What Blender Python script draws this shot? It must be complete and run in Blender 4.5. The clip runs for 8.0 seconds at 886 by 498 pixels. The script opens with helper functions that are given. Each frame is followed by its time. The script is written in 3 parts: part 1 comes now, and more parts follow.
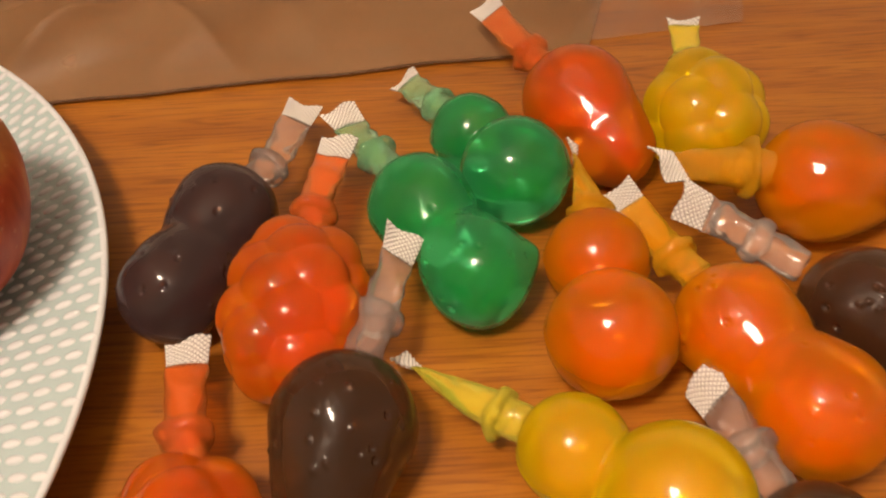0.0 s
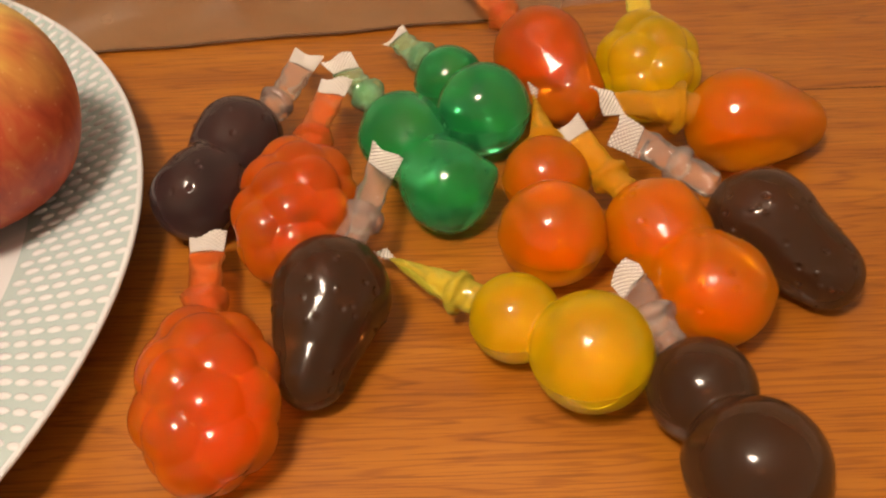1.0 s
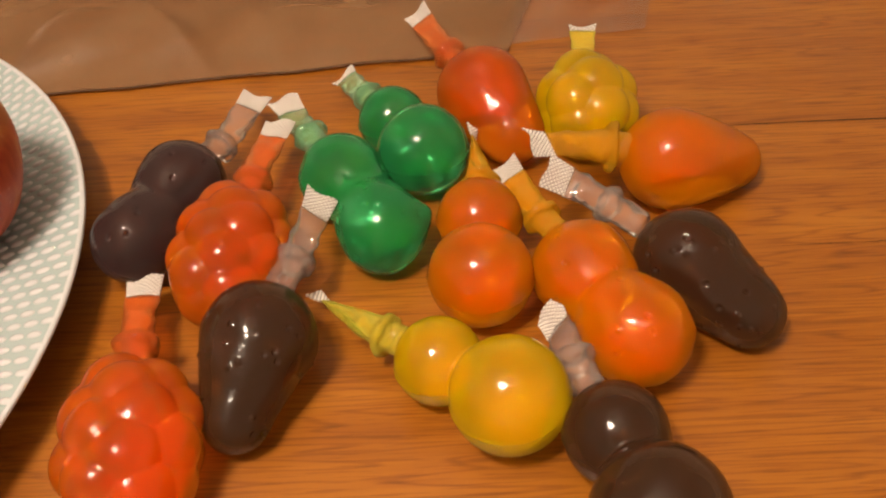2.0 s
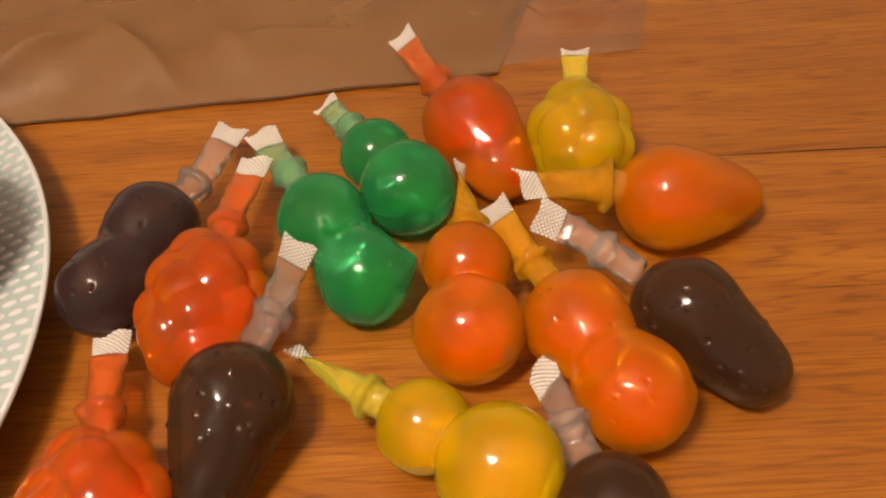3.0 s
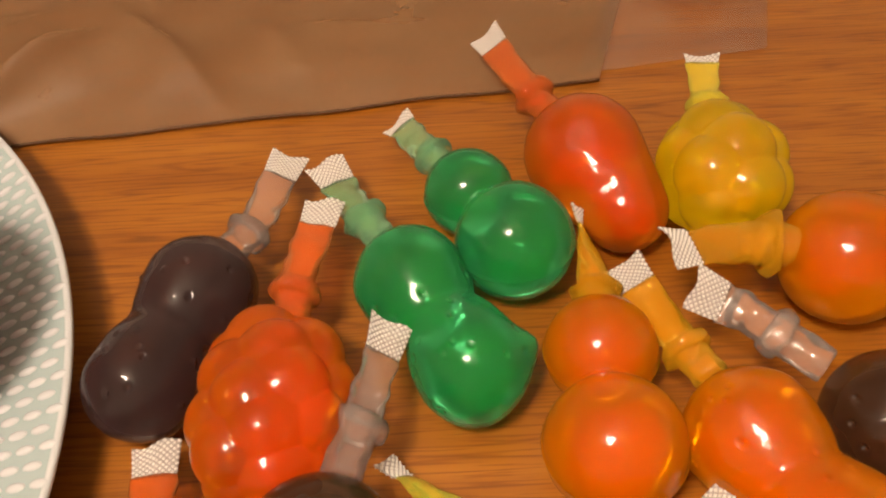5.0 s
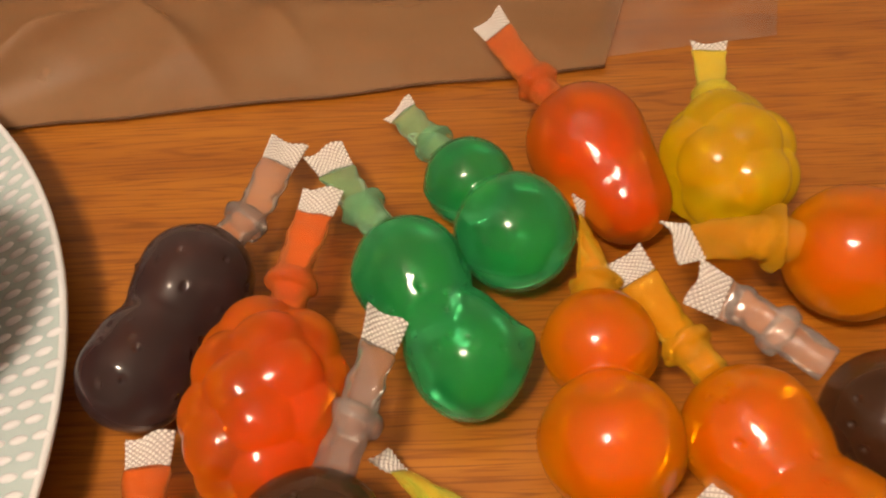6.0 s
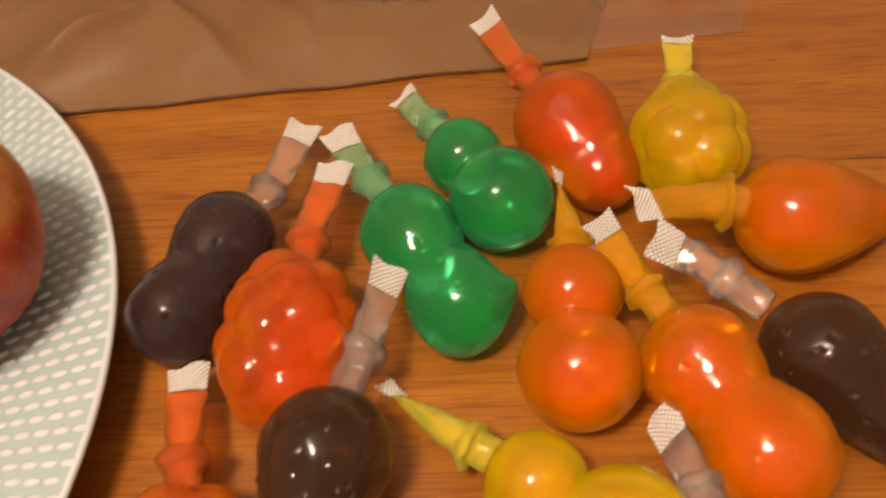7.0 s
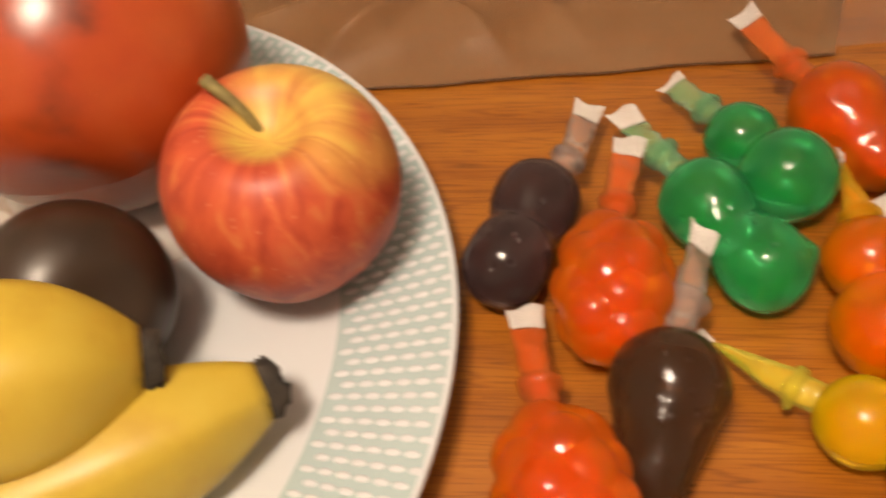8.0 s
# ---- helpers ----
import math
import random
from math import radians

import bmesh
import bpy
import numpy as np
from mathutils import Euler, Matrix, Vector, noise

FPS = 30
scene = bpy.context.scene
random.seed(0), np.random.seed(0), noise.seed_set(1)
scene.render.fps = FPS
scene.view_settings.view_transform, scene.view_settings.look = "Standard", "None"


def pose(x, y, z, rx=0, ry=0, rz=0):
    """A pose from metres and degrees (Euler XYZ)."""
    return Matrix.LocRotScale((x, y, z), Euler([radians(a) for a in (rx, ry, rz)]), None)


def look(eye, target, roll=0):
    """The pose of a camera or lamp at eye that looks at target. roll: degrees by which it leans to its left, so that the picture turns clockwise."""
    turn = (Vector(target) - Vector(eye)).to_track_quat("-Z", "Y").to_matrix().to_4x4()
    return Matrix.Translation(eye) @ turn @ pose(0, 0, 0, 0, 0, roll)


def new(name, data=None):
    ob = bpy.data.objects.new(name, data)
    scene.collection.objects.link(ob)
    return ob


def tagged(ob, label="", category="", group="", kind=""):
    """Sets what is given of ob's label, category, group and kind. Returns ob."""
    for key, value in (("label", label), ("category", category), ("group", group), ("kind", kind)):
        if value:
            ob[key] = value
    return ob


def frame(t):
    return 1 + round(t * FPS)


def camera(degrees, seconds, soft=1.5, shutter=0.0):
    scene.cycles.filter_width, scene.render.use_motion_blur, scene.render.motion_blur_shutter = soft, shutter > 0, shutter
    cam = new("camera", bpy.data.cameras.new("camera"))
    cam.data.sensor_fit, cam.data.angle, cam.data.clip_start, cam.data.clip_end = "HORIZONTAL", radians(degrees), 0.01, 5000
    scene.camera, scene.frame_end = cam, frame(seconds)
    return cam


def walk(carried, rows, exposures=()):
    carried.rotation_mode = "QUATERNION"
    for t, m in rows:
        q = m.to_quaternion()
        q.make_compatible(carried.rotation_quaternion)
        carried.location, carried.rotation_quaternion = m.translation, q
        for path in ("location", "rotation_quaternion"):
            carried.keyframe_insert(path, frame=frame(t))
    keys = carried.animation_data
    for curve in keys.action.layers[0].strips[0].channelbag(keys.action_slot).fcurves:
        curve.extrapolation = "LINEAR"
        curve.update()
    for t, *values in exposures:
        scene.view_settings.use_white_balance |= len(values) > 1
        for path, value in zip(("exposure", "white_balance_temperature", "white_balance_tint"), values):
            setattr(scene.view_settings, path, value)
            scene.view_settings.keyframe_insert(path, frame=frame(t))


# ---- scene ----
cam = camera(54.2, 8.0, soft=2.1, shutter=0.5)
PATH = [
    (0, (0.073, 0.071, 0.229), (-0.127, 1.466, -1.191), -2.3),
    (0.5, (0.084, 0.041, 0.238), (-0.12, 1.435, -1.182), -1.8),
    (1, (0.095, 0.008, 0.25), (-0.125, 1.393, -1.176), -1.8),
    (1.5, (0.113, 0.007, 0.264), (-0.11, 1.396, -1.158), -1.9),
    (1.7, (0.119, 0.009, 0.261), (-0.118, 1.415, -1.143), -2.4),
    (2.8, (0.129, 0.04, 0.263), (-0.111, 1.442, -1.143), -3.5),
    (3, (0.124, 0.046, 0.264), (-0.102, 1.434, -1.158), -3.0),
    (3.5, (0.118, 0.065, 0.257), (-0.111, 1.445, -1.172), -3.4),
    (4, (0.103, 0.089, 0.251), (-0.13, 1.442, -1.203), -3.8),
    (4.5, (0.086, 0.109, 0.246), (-0.144, 1.438, -1.231), -3.7),
    (4.7, (0.08, 0.114, 0.244), (-0.15, 1.434, -1.241), -3.6),
    (5.8, (0.073, 0.127, 0.236), (-0.16, 1.402, -1.287), -3.3),
    (6, (0.078, 0.126, 0.241), (-0.166, 1.393, -1.288), -3.6),
    (6.5, (0.095, 0.108, 0.254), (-0.161, 1.376, -1.271), -4.0),
    (7, (0.09, 0.086, 0.264), (-0.178, 1.362, -1.252), -4.3),
    (7.5, (0.056, 0.049, 0.272), (-0.284, 1.317, -1.237), -4.8),
    (8, (0.004, 0.029, 0.285), (-0.413, 1.295, -1.206), -6.5),
]
walk(cam, [(t, look(eye, target, roll)) for t, eye, target, roll in PATH])

# ---- light ----
world = bpy.data.worlds.new("room_light")
world.use_nodes = True
world.node_tree.nodes["Background"].inputs[0].default_value = (1.0, 0.85, 0.68, 1)
world.node_tree.nodes["Background"].inputs[1].default_value = 0.05
scene.world = world
BULB_R, GLOW = 0.056, 136.0
LAMP = Vector((-0.13, -0.15, 0.94))   # the hanging lamp's middle


# ---- materials ----
def mat(name, color=(0.8, 0.8, 0.8), rough=0.5, **more):
    m = bpy.data.materials.new(name)
    m.use_nodes = True
    b = m.node_tree.nodes["Principled BSDF"]
    b.inputs["Base Color"].default_value = (*color, 1)
    b.inputs["Roughness"].default_value = rough
    for key, value in more.items():
        b.inputs[key.replace("_", " ")].default_value = value
    return m, m.node_tree.nodes, m.node_tree.links, b


def tex(nodes, links, kind, scale, detail=4.0, stretch=(1, 1, 1), coord="Object", turn=0.0):
    tc = nodes.new("ShaderNodeTexCoord")
    mp = nodes.new("ShaderNodeMapping")
    mp.inputs["Scale"].default_value = stretch
    mp.inputs["Rotation"].default_value = (0, 0, turn)
    links.new(tc.outputs[coord], mp.inputs["Vector"])
    n = nodes.new(kind)
    n.inputs["Scale"].default_value = scale
    if kind == "ShaderNodeTexNoise":
        n.inputs["Detail"].default_value = detail
    links.new(mp.outputs["Vector"], n.inputs["Vector"])
    return n


def ramp(nodes, links, source, stops):
    r = nodes.new("ShaderNodeValToRGB")
    while len(r.color_ramp.elements) < len(stops):
        r.color_ramp.elements.new(0.5)
    for e, (at, c) in zip(r.color_ramp.elements, stops):
        e.position, e.color = at, (*c, 1) if len(c) == 3 else c
    links.new(source, r.inputs["Fac"])
    return r


def mix(nodes, links, a, b, fac, mode="MIX"):
    m = nodes.new("ShaderNodeMix")
    m.data_type, m.blend_type = "RGBA", mode
    for value, slot in ((fac, 0), (a, 6), (b, 7)):
        if isinstance(value, (int, float)):
            m.inputs[slot].default_value = value
        elif isinstance(value, tuple):
            m.inputs[slot].default_value = (*value, 1)
        else:
            links.new(value, m.inputs[slot])
    return m.outputs[2]


def bump(nodes, links, b, height, strength, distance):
    n = nodes.new("ShaderNodeBump")
    n.inputs["Strength"].default_value, n.inputs["Distance"].default_value = strength, distance
    links.new(height, n.inputs["Height"])
    links.new(n.outputs["Normal"], b.inputs["Normal"])


def jelly(name, color, tint, body=0.12, milk=0.26, bend=0.10, rough=0.30, gloss=0.10, pucker=0.0, wave=0.02):
    """Cloudy jelly in a thin glossy film: part of the light scatters at its skin, part deep inside, part is bent, the rest goes straight on; the film shines."""
    m, n, l, b = mat(name, color, 1.0, Specular_IOR_Level=0.0)
    b.inputs["Diffuse Roughness"].default_value = 1.0
    cloud = tex(n, l, "ShaderNodeTexNoise", 60, 3)
    tone = ramp(n, l, cloud.outputs["Fac"], [(0.3, tuple(c * 0.88 for c in color)), (0.7, color)])
    l.new(tone.outputs["Color"], b.inputs["Base Color"])
    fine = tex(n, l, "ShaderNodeTexNoise", 300, 2)
    bmp = n.new("ShaderNodeBump")
    bmp.inputs["Strength"].default_value, bmp.inputs["Distance"].default_value = wave, 0.001
    l.new(fine.outputs["Fac"], bmp.inputs["Height"])
    if pucker:
        folds = tex(n, l, "ShaderNodeTexNoise", 110, 2)
        dent = n.new("ShaderNodeBump")
        dent.inputs["Strength"].default_value, dent.inputs["Distance"].default_value = pucker, 0.003
        l.new(folds.outputs["Fac"], dent.inputs["Height"])
        l.new(dent.outputs[0], bmp.inputs["Normal"])
    soft = n.new("ShaderNodeSubsurfaceScattering")
    soft.inputs["Scale"].default_value = 0.012
    soft.inputs["Radius"].default_value = tuple(0.15 + 0.85 * c / max(color) for c in color)
    l.new(tone.outputs["Color"], soft.inputs["Color"])
    glass = n.new("ShaderNodeBsdfRefraction")
    see = n.new("ShaderNodeBsdfTransparent")
    for node in (glass, see):
        node.inputs["Color"].default_value = (*tint, 1)
    glass.inputs["Roughness"].default_value, glass.inputs["IOR"].default_value = rough, 1.33
    shine = n.new("ShaderNodeBsdfGlossy")
    shine.inputs["Roughness"].default_value = gloss
    l.new(bmp.outputs[0], shine.inputs["Normal"])
    broad = n.new("ShaderNodeBsdfGlossy")
    broad.inputs["Roughness"].default_value = 0.30
    both = n.new("ShaderNodeMixShader")
    both.inputs[0].default_value = 0.12
    l.new(shine.outputs[0], both.inputs[1])
    l.new(broad.outputs[0], both.inputs[2])
    fres = n.new("ShaderNodeFresnel")
    fres.inputs["IOR"].default_value = 1.42
    whole, done = b.outputs[0], body
    for share, other in ((milk, soft), (bend, glass), (1 - body - milk - bend, see)):
        done += share
        mx = n.new("ShaderNodeMixShader")
        mx.inputs[0].default_value = share / done
        l.new(whole, mx.inputs[1])
        l.new(other.outputs[0], mx.inputs[2])
        whole = mx.outputs[0]
    out = n.new("ShaderNodeMixShader")
    l.new(fres.outputs[0], out.inputs[0])
    l.new(whole, out.inputs[1])
    l.new(both.outputs[0], out.inputs[2])
    l.new(out.outputs[0], n["Material Output"].inputs["Surface"])
    return m


# colour, tint of the light let through, shares that scatter at the skin, scatter deep and bend
FLAVOURS = {
    "purple": ((0.046, 0.027, 0.028), (0.60, 0.42, 0.41), 0.56, 0.0, 0.10),
    "brown": ((0.060, 0.028, 0.014), (0.56, 0.32, 0.15), 0.42, 0.02, 0.12),
    "red": ((1.0, 0.170, 0.007), (1.0, 0.56, 0.10), 0.15, 0.06, 0.16),
    "green": ((0.030, 0.43, 0.130), (0.34, 0.97, 0.61), 0.16, 0.045, 0.16),
    "orange": ((1.0, 0.250, 0.001), (1.0, 0.63, 0.04), 0.17, 0.085, 0.13),
    "yellow": ((1.0, 0.62, 0.005), (1.0, 0.88, 0.07), 0.16, 0.085, 0.13),
}
JELLY, SMOOTH_JELLY = {}, {}
for flavour, (color, tint, *shares) in FLAVOURS.items():
    JELLY[flavour] = jelly(flavour + "_puckered_jelly", color, tint, *shares, pucker=0.24)
    SMOOTH_JELLY[flavour] = jelly(flavour + "_smooth_jelly", color, tint, *shares)
NECK = {
    "purple": jelly("clear_film", (0.85, 0.66, 0.60), (1.0, 0.97, 0.95), 0.10, 0.0, 0.10, 0.05, 0.08, 0.15),
    "brown": jelly("clear_brown_film", (0.92, 0.74, 0.67), (1.0, 0.98, 0.96), 0.10, 0.0, 0.10, 0.05, 0.08, 0.15),
    "red": jelly("red_film", (1.0, 0.24, 0.05), (1.0, 0.72, 0.42), 0.21, 0.0, 0.10, 0.05, 0.08, 0.15),
    "green": jelly("green_film", (0.44, 0.88, 0.48), (0.87, 1.0, 0.93), 0.14, 0.0, 0.10, 0.05, 0.08, 0.15),
    "orange": jelly("orange_film", (1.0, 0.52, 0.02), (1.0, 0.86, 0.34), 0.25, 0.0, 0.10, 0.05, 0.08, 0.15),
    "yellow": jelly("yellow_film", (1.0, 0.86, 0.10), (1.0, 0.97, 0.46), 0.23, 0.0, 0.10, 0.05, 0.08, 0.15),
}
SEAL = jelly("sealed_film", (0.62, 0.56, 0.53), (0.97, 0.93, 0.90), 0.52, 0.02, 0.1, 0.3, 0.15, 0.2)
CRIMP, n_, l_, b_ = mat("white_crimped_film", (0.70, 0.66, 0.63), 0.3)


def wood():
    m, n, l, b = mat("varnished_wood", (0.35, 0.12, 0.03), 0.28, Coat_Weight=0.2, Coat_Roughness=0.25)
    wide = tex(n, l, "ShaderNodeTexNoise", 9, 3, (0.55, 6, 6))
    fine = tex(n, l, "ShaderNodeTexNoise", 60, 5, (0.22, 5, 5))
    rings = tex(n, l, "ShaderNodeTexNoise", 12, 2, (0.26, 5, 5))
    pores = tex(n, l, "ShaderNodeTexNoise", 190, 2, (0.20, 5, 5))
    base = ramp(n, l, wide.outputs["Fac"], [(0.30, (0.25, 0.074, 0.004)), (0.52, (0.315, 0.103, 0.006)), (0.72, (0.38, 0.136, 0.010))])
    lines = ramp(n, l, fine.outputs["Fac"], [(0.34, (0.70, 0.62, 0.54)), (0.56, (1, 1, 1))])
    c = mix(n, l, base.outputs["Color"], lines.outputs["Color"], 0.32, "MULTIPLY")
    grey = (1, 1, 1)
    bands = ramp(n, l, rings.outputs["Fac"], [q for at in (0.34, 0.41, 0.47, 0.525, 0.58, 0.65) for q in ((at - 0.009, grey), (at, (0.50, 0.38, 0.30)), (at + 0.012, grey))])
    c = mix(n, l, c, bands.outputs["Color"], 0.6, "MULTIPLY")
    dark = ramp(n, l, pores.outputs["Fac"], [(0.36, (0.52, 0.40, 0.32)), (0.47, (1, 1, 1))])
    c = mix(n, l, c, dark.outputs["Color"], 0.55, "MULTIPLY")
    l.new(c, b.inputs["Base Color"])
    smudge = tex(n, l, "ShaderNodeTexNoise", 14, 5)
    r = ramp(n, l, smudge.outputs["Fac"], [(0.35, (0.34, 0.34, 0.34)), (0.7, (0.52, 0.52, 0.52))])
    l.new(r.outputs["Color"], b.inputs["Roughness"])
    bump(n, l, b, fine.outputs["Fac"], 0.12, 0.001)
    return m


WOOD = wood()
CRACK, n_, l_, b_ = mat("dark_crack", (0.02, 0.008, 0.004), 0.9)
CHINA, n_, l_, b_ = mat("white_china", (0.55, 0.565, 0.59), 0.12)
AQUA, n_, l_, b_ = mat("aqua_glaze", (0.355, 0.435, 0.445), 0.15)
PAINT, n_, l_, b_ = mat("wall_paint", (0.7, 0.66, 0.6), 0.8)
spots = tex(n_, l_, "ShaderNodeTexNoise", 3, 5)
tone = ramp(n_, l_, spots.outputs["Fac"], [(0.3, (0.76, 0.72, 0.66)), (0.7, (0.83, 0.80, 0.75))])
l_.new(tone.outputs["Color"], b_.inputs["Base Color"])


def bag_film(name, color, solid, rough):
    m, n, l, b = mat(name, color, rough)
    out = n["Material Output"]
    see = n.new("ShaderNodeBsdfTransparent")
    see.inputs[0].default_value = (0.94, 0.88, 0.82, 1)
    mottle = tex(n, l, "ShaderNodeTexNoise", 26, 4)
    fac = n.new("ShaderNodeMapRange")
    fac.inputs[1].default_value, fac.inputs[2].default_value = 0.3, 0.7
    fac.inputs[3].default_value, fac.inputs[4].default_value = solid - 0.10, solid + 0.10
    l.new(mottle.outputs["Fac"], fac.inputs[0])
    mx = n.new("ShaderNodeMixShader")
    l.new(fac.outputs[0], mx.inputs[0])
    l.new(see.outputs[0], mx.inputs[1])
    l.new(b.outputs[0], mx.inputs[2])
    l.new(mx.outputs[0], out.inputs["Surface"])
    return m


BAG = bag_film("brown_plastic_film", (0.31, 0.165, 0.075), 0.46, 0.52)
# doubled film, darker than BAG to stand for shade under the front edge
SHADED_HEM = bag_film("shaded_doubled_film", (0.16, 0.075, 0.032), 0.60, 0.5)
CLING = bag_film("cling_film", (0.66, 0.62, 0.58), 0.22, 0.12)
CLEAR_BAG = bag_film("clear_plastic_film", (0.40, 0.32, 0.26), 0.18, 0.09)


def apple_skin():
    m, n, l, b = mat("apple_skin", (0.5, 0.08, 0.03), 0.42, Specular_IOR_Level=0.35)
    tc = n.new("ShaderNodeTexCoord")
    sep = n.new("ShaderNodeSeparateXYZ")
    l.new(tc.outputs["Object"], sep.inputs[0])
    ang = n.new("ShaderNodeMath")
    ang.operation = "ARCTAN2"
    l.new(sep.outputs[1], ang.inputs[0])
    l.new(sep.outputs[0], ang.inputs[1])
    comb = n.new("ShaderNodeCombineXYZ")
    l.new(ang.outputs[0], comb.inputs[0])
    l.new(sep.outputs[2], comb.inputs[1])
    mp = n.new("ShaderNodeMapping")
    mp.inputs["Scale"].default_value = (2.6, 34, 1)
    l.new(comb.outputs[0], mp.inputs[0])
    streak = n.new("ShaderNodeTexNoise")
    streak.inputs["Scale"].default_value, streak.inputs["Detail"].default_value, streak.inputs["Distortion"].default_value = 1.6, 7, 0.8
    l.new(mp.outputs[0], streak.inputs["Vector"])
    red = ramp(n, l, streak.outputs["Fac"], [(0.34, (0.30, 0.036, 0.018)), (0.56, (0.44, 0.078, 0.030)), (0.80, (0.53, 0.20, 0.065))])
    blotch = tex(n, l, "ShaderNodeTexNoise", 22, 3)
    hi = n.new("ShaderNodeMapRange")
    hi.inputs[1].default_value, hi.inputs[2].default_value = 0.026, 0.039
    way = n.new("ShaderNodeVectorMath")
    way.operation = "DOT_PRODUCT"
    way.inputs[1].default_value = (0.36, 0.40, 0.84)
    l.new(tc.outputs["Object"], way.inputs[0])
    l.new(way.outputs["Value"], hi.inputs[0])
    mul = n.new("ShaderNodeMath")
    mul.operation = "MULTIPLY"
    edge = ramp(n, l, blotch.outputs["Fac"], [(0.36, (0, 0, 0)), (0.56, (1, 1, 1))])
    l.new(hi.outputs[0], mul.inputs[0])
    l.new(edge.outputs["Color"], mul.inputs[1])
    # the yellow hollow round the stem
    flat = n.new("ShaderNodeVectorMath")
    flat.operation = "MULTIPLY"
    flat.inputs[1].default_value = (1, 1, 0)
    l.new(tc.outputs["Object"], flat.inputs[0])
    off = n.new("ShaderNodeVectorMath")
    off.operation = "LENGTH"
    l.new(flat.outputs[0], off.inputs[0])
    hollow = n.new("ShaderNodeMapRange")
    hollow.inputs[1].default_value, hollow.inputs[2].default_value = 0.011, 0.021
    hollow.inputs[3].default_value, hollow.inputs[4].default_value = 1.0, 0.0
    l.new(off.outputs["Value"], hollow.inputs[0])
    both = n.new("ShaderNodeMath")
    both.operation = "MAXIMUM"
    l.new(mul.outputs[0], both.inputs[0])
    l.new(hollow.outputs[0], both.inputs[1])
    patchy = n.new("ShaderNodeMath")
    patchy.operation = "MULTIPLY"
    broken = ramp(n, l, streak.outputs["Fac"], [(0.36, (0.62, 0.62, 0.62)), (0.60, (1, 1, 1))])
    l.new(both.outputs[0], patchy.inputs[0])
    l.new(broken.outputs["Color"], patchy.inputs[1])
    c = mix(n, l, red.outputs["Color"], (0.54, 0.36, 0.075), patchy.outputs[0])
    speck = tex(n, l, "ShaderNodeTexVoronoi", 210)
    dot = ramp(n, l, speck.outputs["Distance"], [(0.10, (1, 1, 1)), (0.17, (0, 0, 0))])
    c = mix(n, l, c, (0.80, 0.50, 0.28), mix(n, l, (0, 0, 0), dot.outputs["Color"], 0.16))
    l.new(c, b.inputs["Base Color"])
    return m


def skin(name, stops, scale, rough, detail=4, bumpy=0.1):
    m, n, l, b = mat(name, stops[0][1], rough)
    t = tex(n, l, "ShaderNodeTexNoise", scale, detail)
    l.new(ramp(n, l, t.outputs["Fac"], stops).outputs["Color"], b.inputs["Base Color"])
    t2 = tex(n, l, "ShaderNodeTexNoise", scale * 6, 3)
    bump(n, l, b, t2.outputs["Fac"], bumpy, 0.001)
    return m


APPLE = apple_skin()
POME = skin("red_orange_rind", [(0.29, (0.13, 0.018, 0.005)), (0.42, (0.32, 0.042, 0.008)), (0.75, (0.40, 0.080, 0.014))], 22, 0.3)
PLUM = skin("dark_plum_skin", [(0.3, (0.020, 0.010, 0.005)), (0.7, (0.036, 0.019, 0.010))], 40, 0.38)
BANANA = skin("banana_skin", [(0.25, (0.36, 0.205, 0.018)), (0.5, (0.45, 0.315, 0.033)), (0.8, (0.48, 0.355, 0.050))], 30, 0.42)
BANANA_TIP = skin("banana_tip", [(0.3, (0.010, 0.007, 0.005)), (0.7, (0.045, 0.032, 0.02))], 120, 0.8, bumpy=0.6)
STEM = skin("apple_stem", [(0.3, (0.10, 0.07, 0.02)), (0.7, (0.24, 0.19, 0.06))], 150, 0.7)
METAL, n_, l_, b_ = mat("brushed_metal", (0.5, 0.45, 0.4), 0.35, Metallic=1.0)
BULB, n_, l_, b_ = mat("lit_bulb", (1, 1, 1), 0.4)
b_.inputs["Emission Color"].default_value = (1.0, 0.80, 0.60, 1)
b_.inputs["Emission Strength"].default_value = GLOW


# ---- building ----
def mesh_object(name, verts, faces, material, smooth=True):
    me = bpy.data.meshes.new(name)
    me.from_pydata([tuple(map(float, v)) for v in verts], [], faces)
    me.materials.append(material)
    if smooth:
        bm = bmesh.new()
        bm.from_mesh(me)
        bmesh.ops.remove_doubles(bm, verts=bm.verts, dist=1e-7)
        bmesh.ops.recalc_face_normals(bm, faces=bm.faces)
        bm.to_mesh(me)
        bm.free()
    me.polygons.foreach_set("use_smooth", [smooth] * len(me.polygons))
    me.update()
    return new(name, me)


def piece(name, verts, faces, material, parent=None, label="", smooth=True):
    """One mesh of a thing; verts are in the world, the parent is an Empty or mesh with no turn."""
    base = Vector((0, 0, 0))
    p = parent
    while p is not None:
        base += p.location
        p = p.parent
    ob = mesh_object(name, [Vector(v) - base for v in verts], faces, material, smooth)
    ob.parent = parent
    return tagged(ob, label) if label else ob


def thing(name, at, label, category, group="", kind=""):
    e = new(name)
    e.empty_display_size = 0.01
    e.location = at
    return tagged(e, label, category, group, kind)


def grid_faces(rows, cols, closed=True):
    out = []
    for i in range(rows - 1):
        for j in range(cols if closed else cols - 1):
            k = (j + 1) % cols
            out.append((i * cols + j, i * cols + k, (i + 1) * cols + k, (i + 1) * cols + j))
    return out


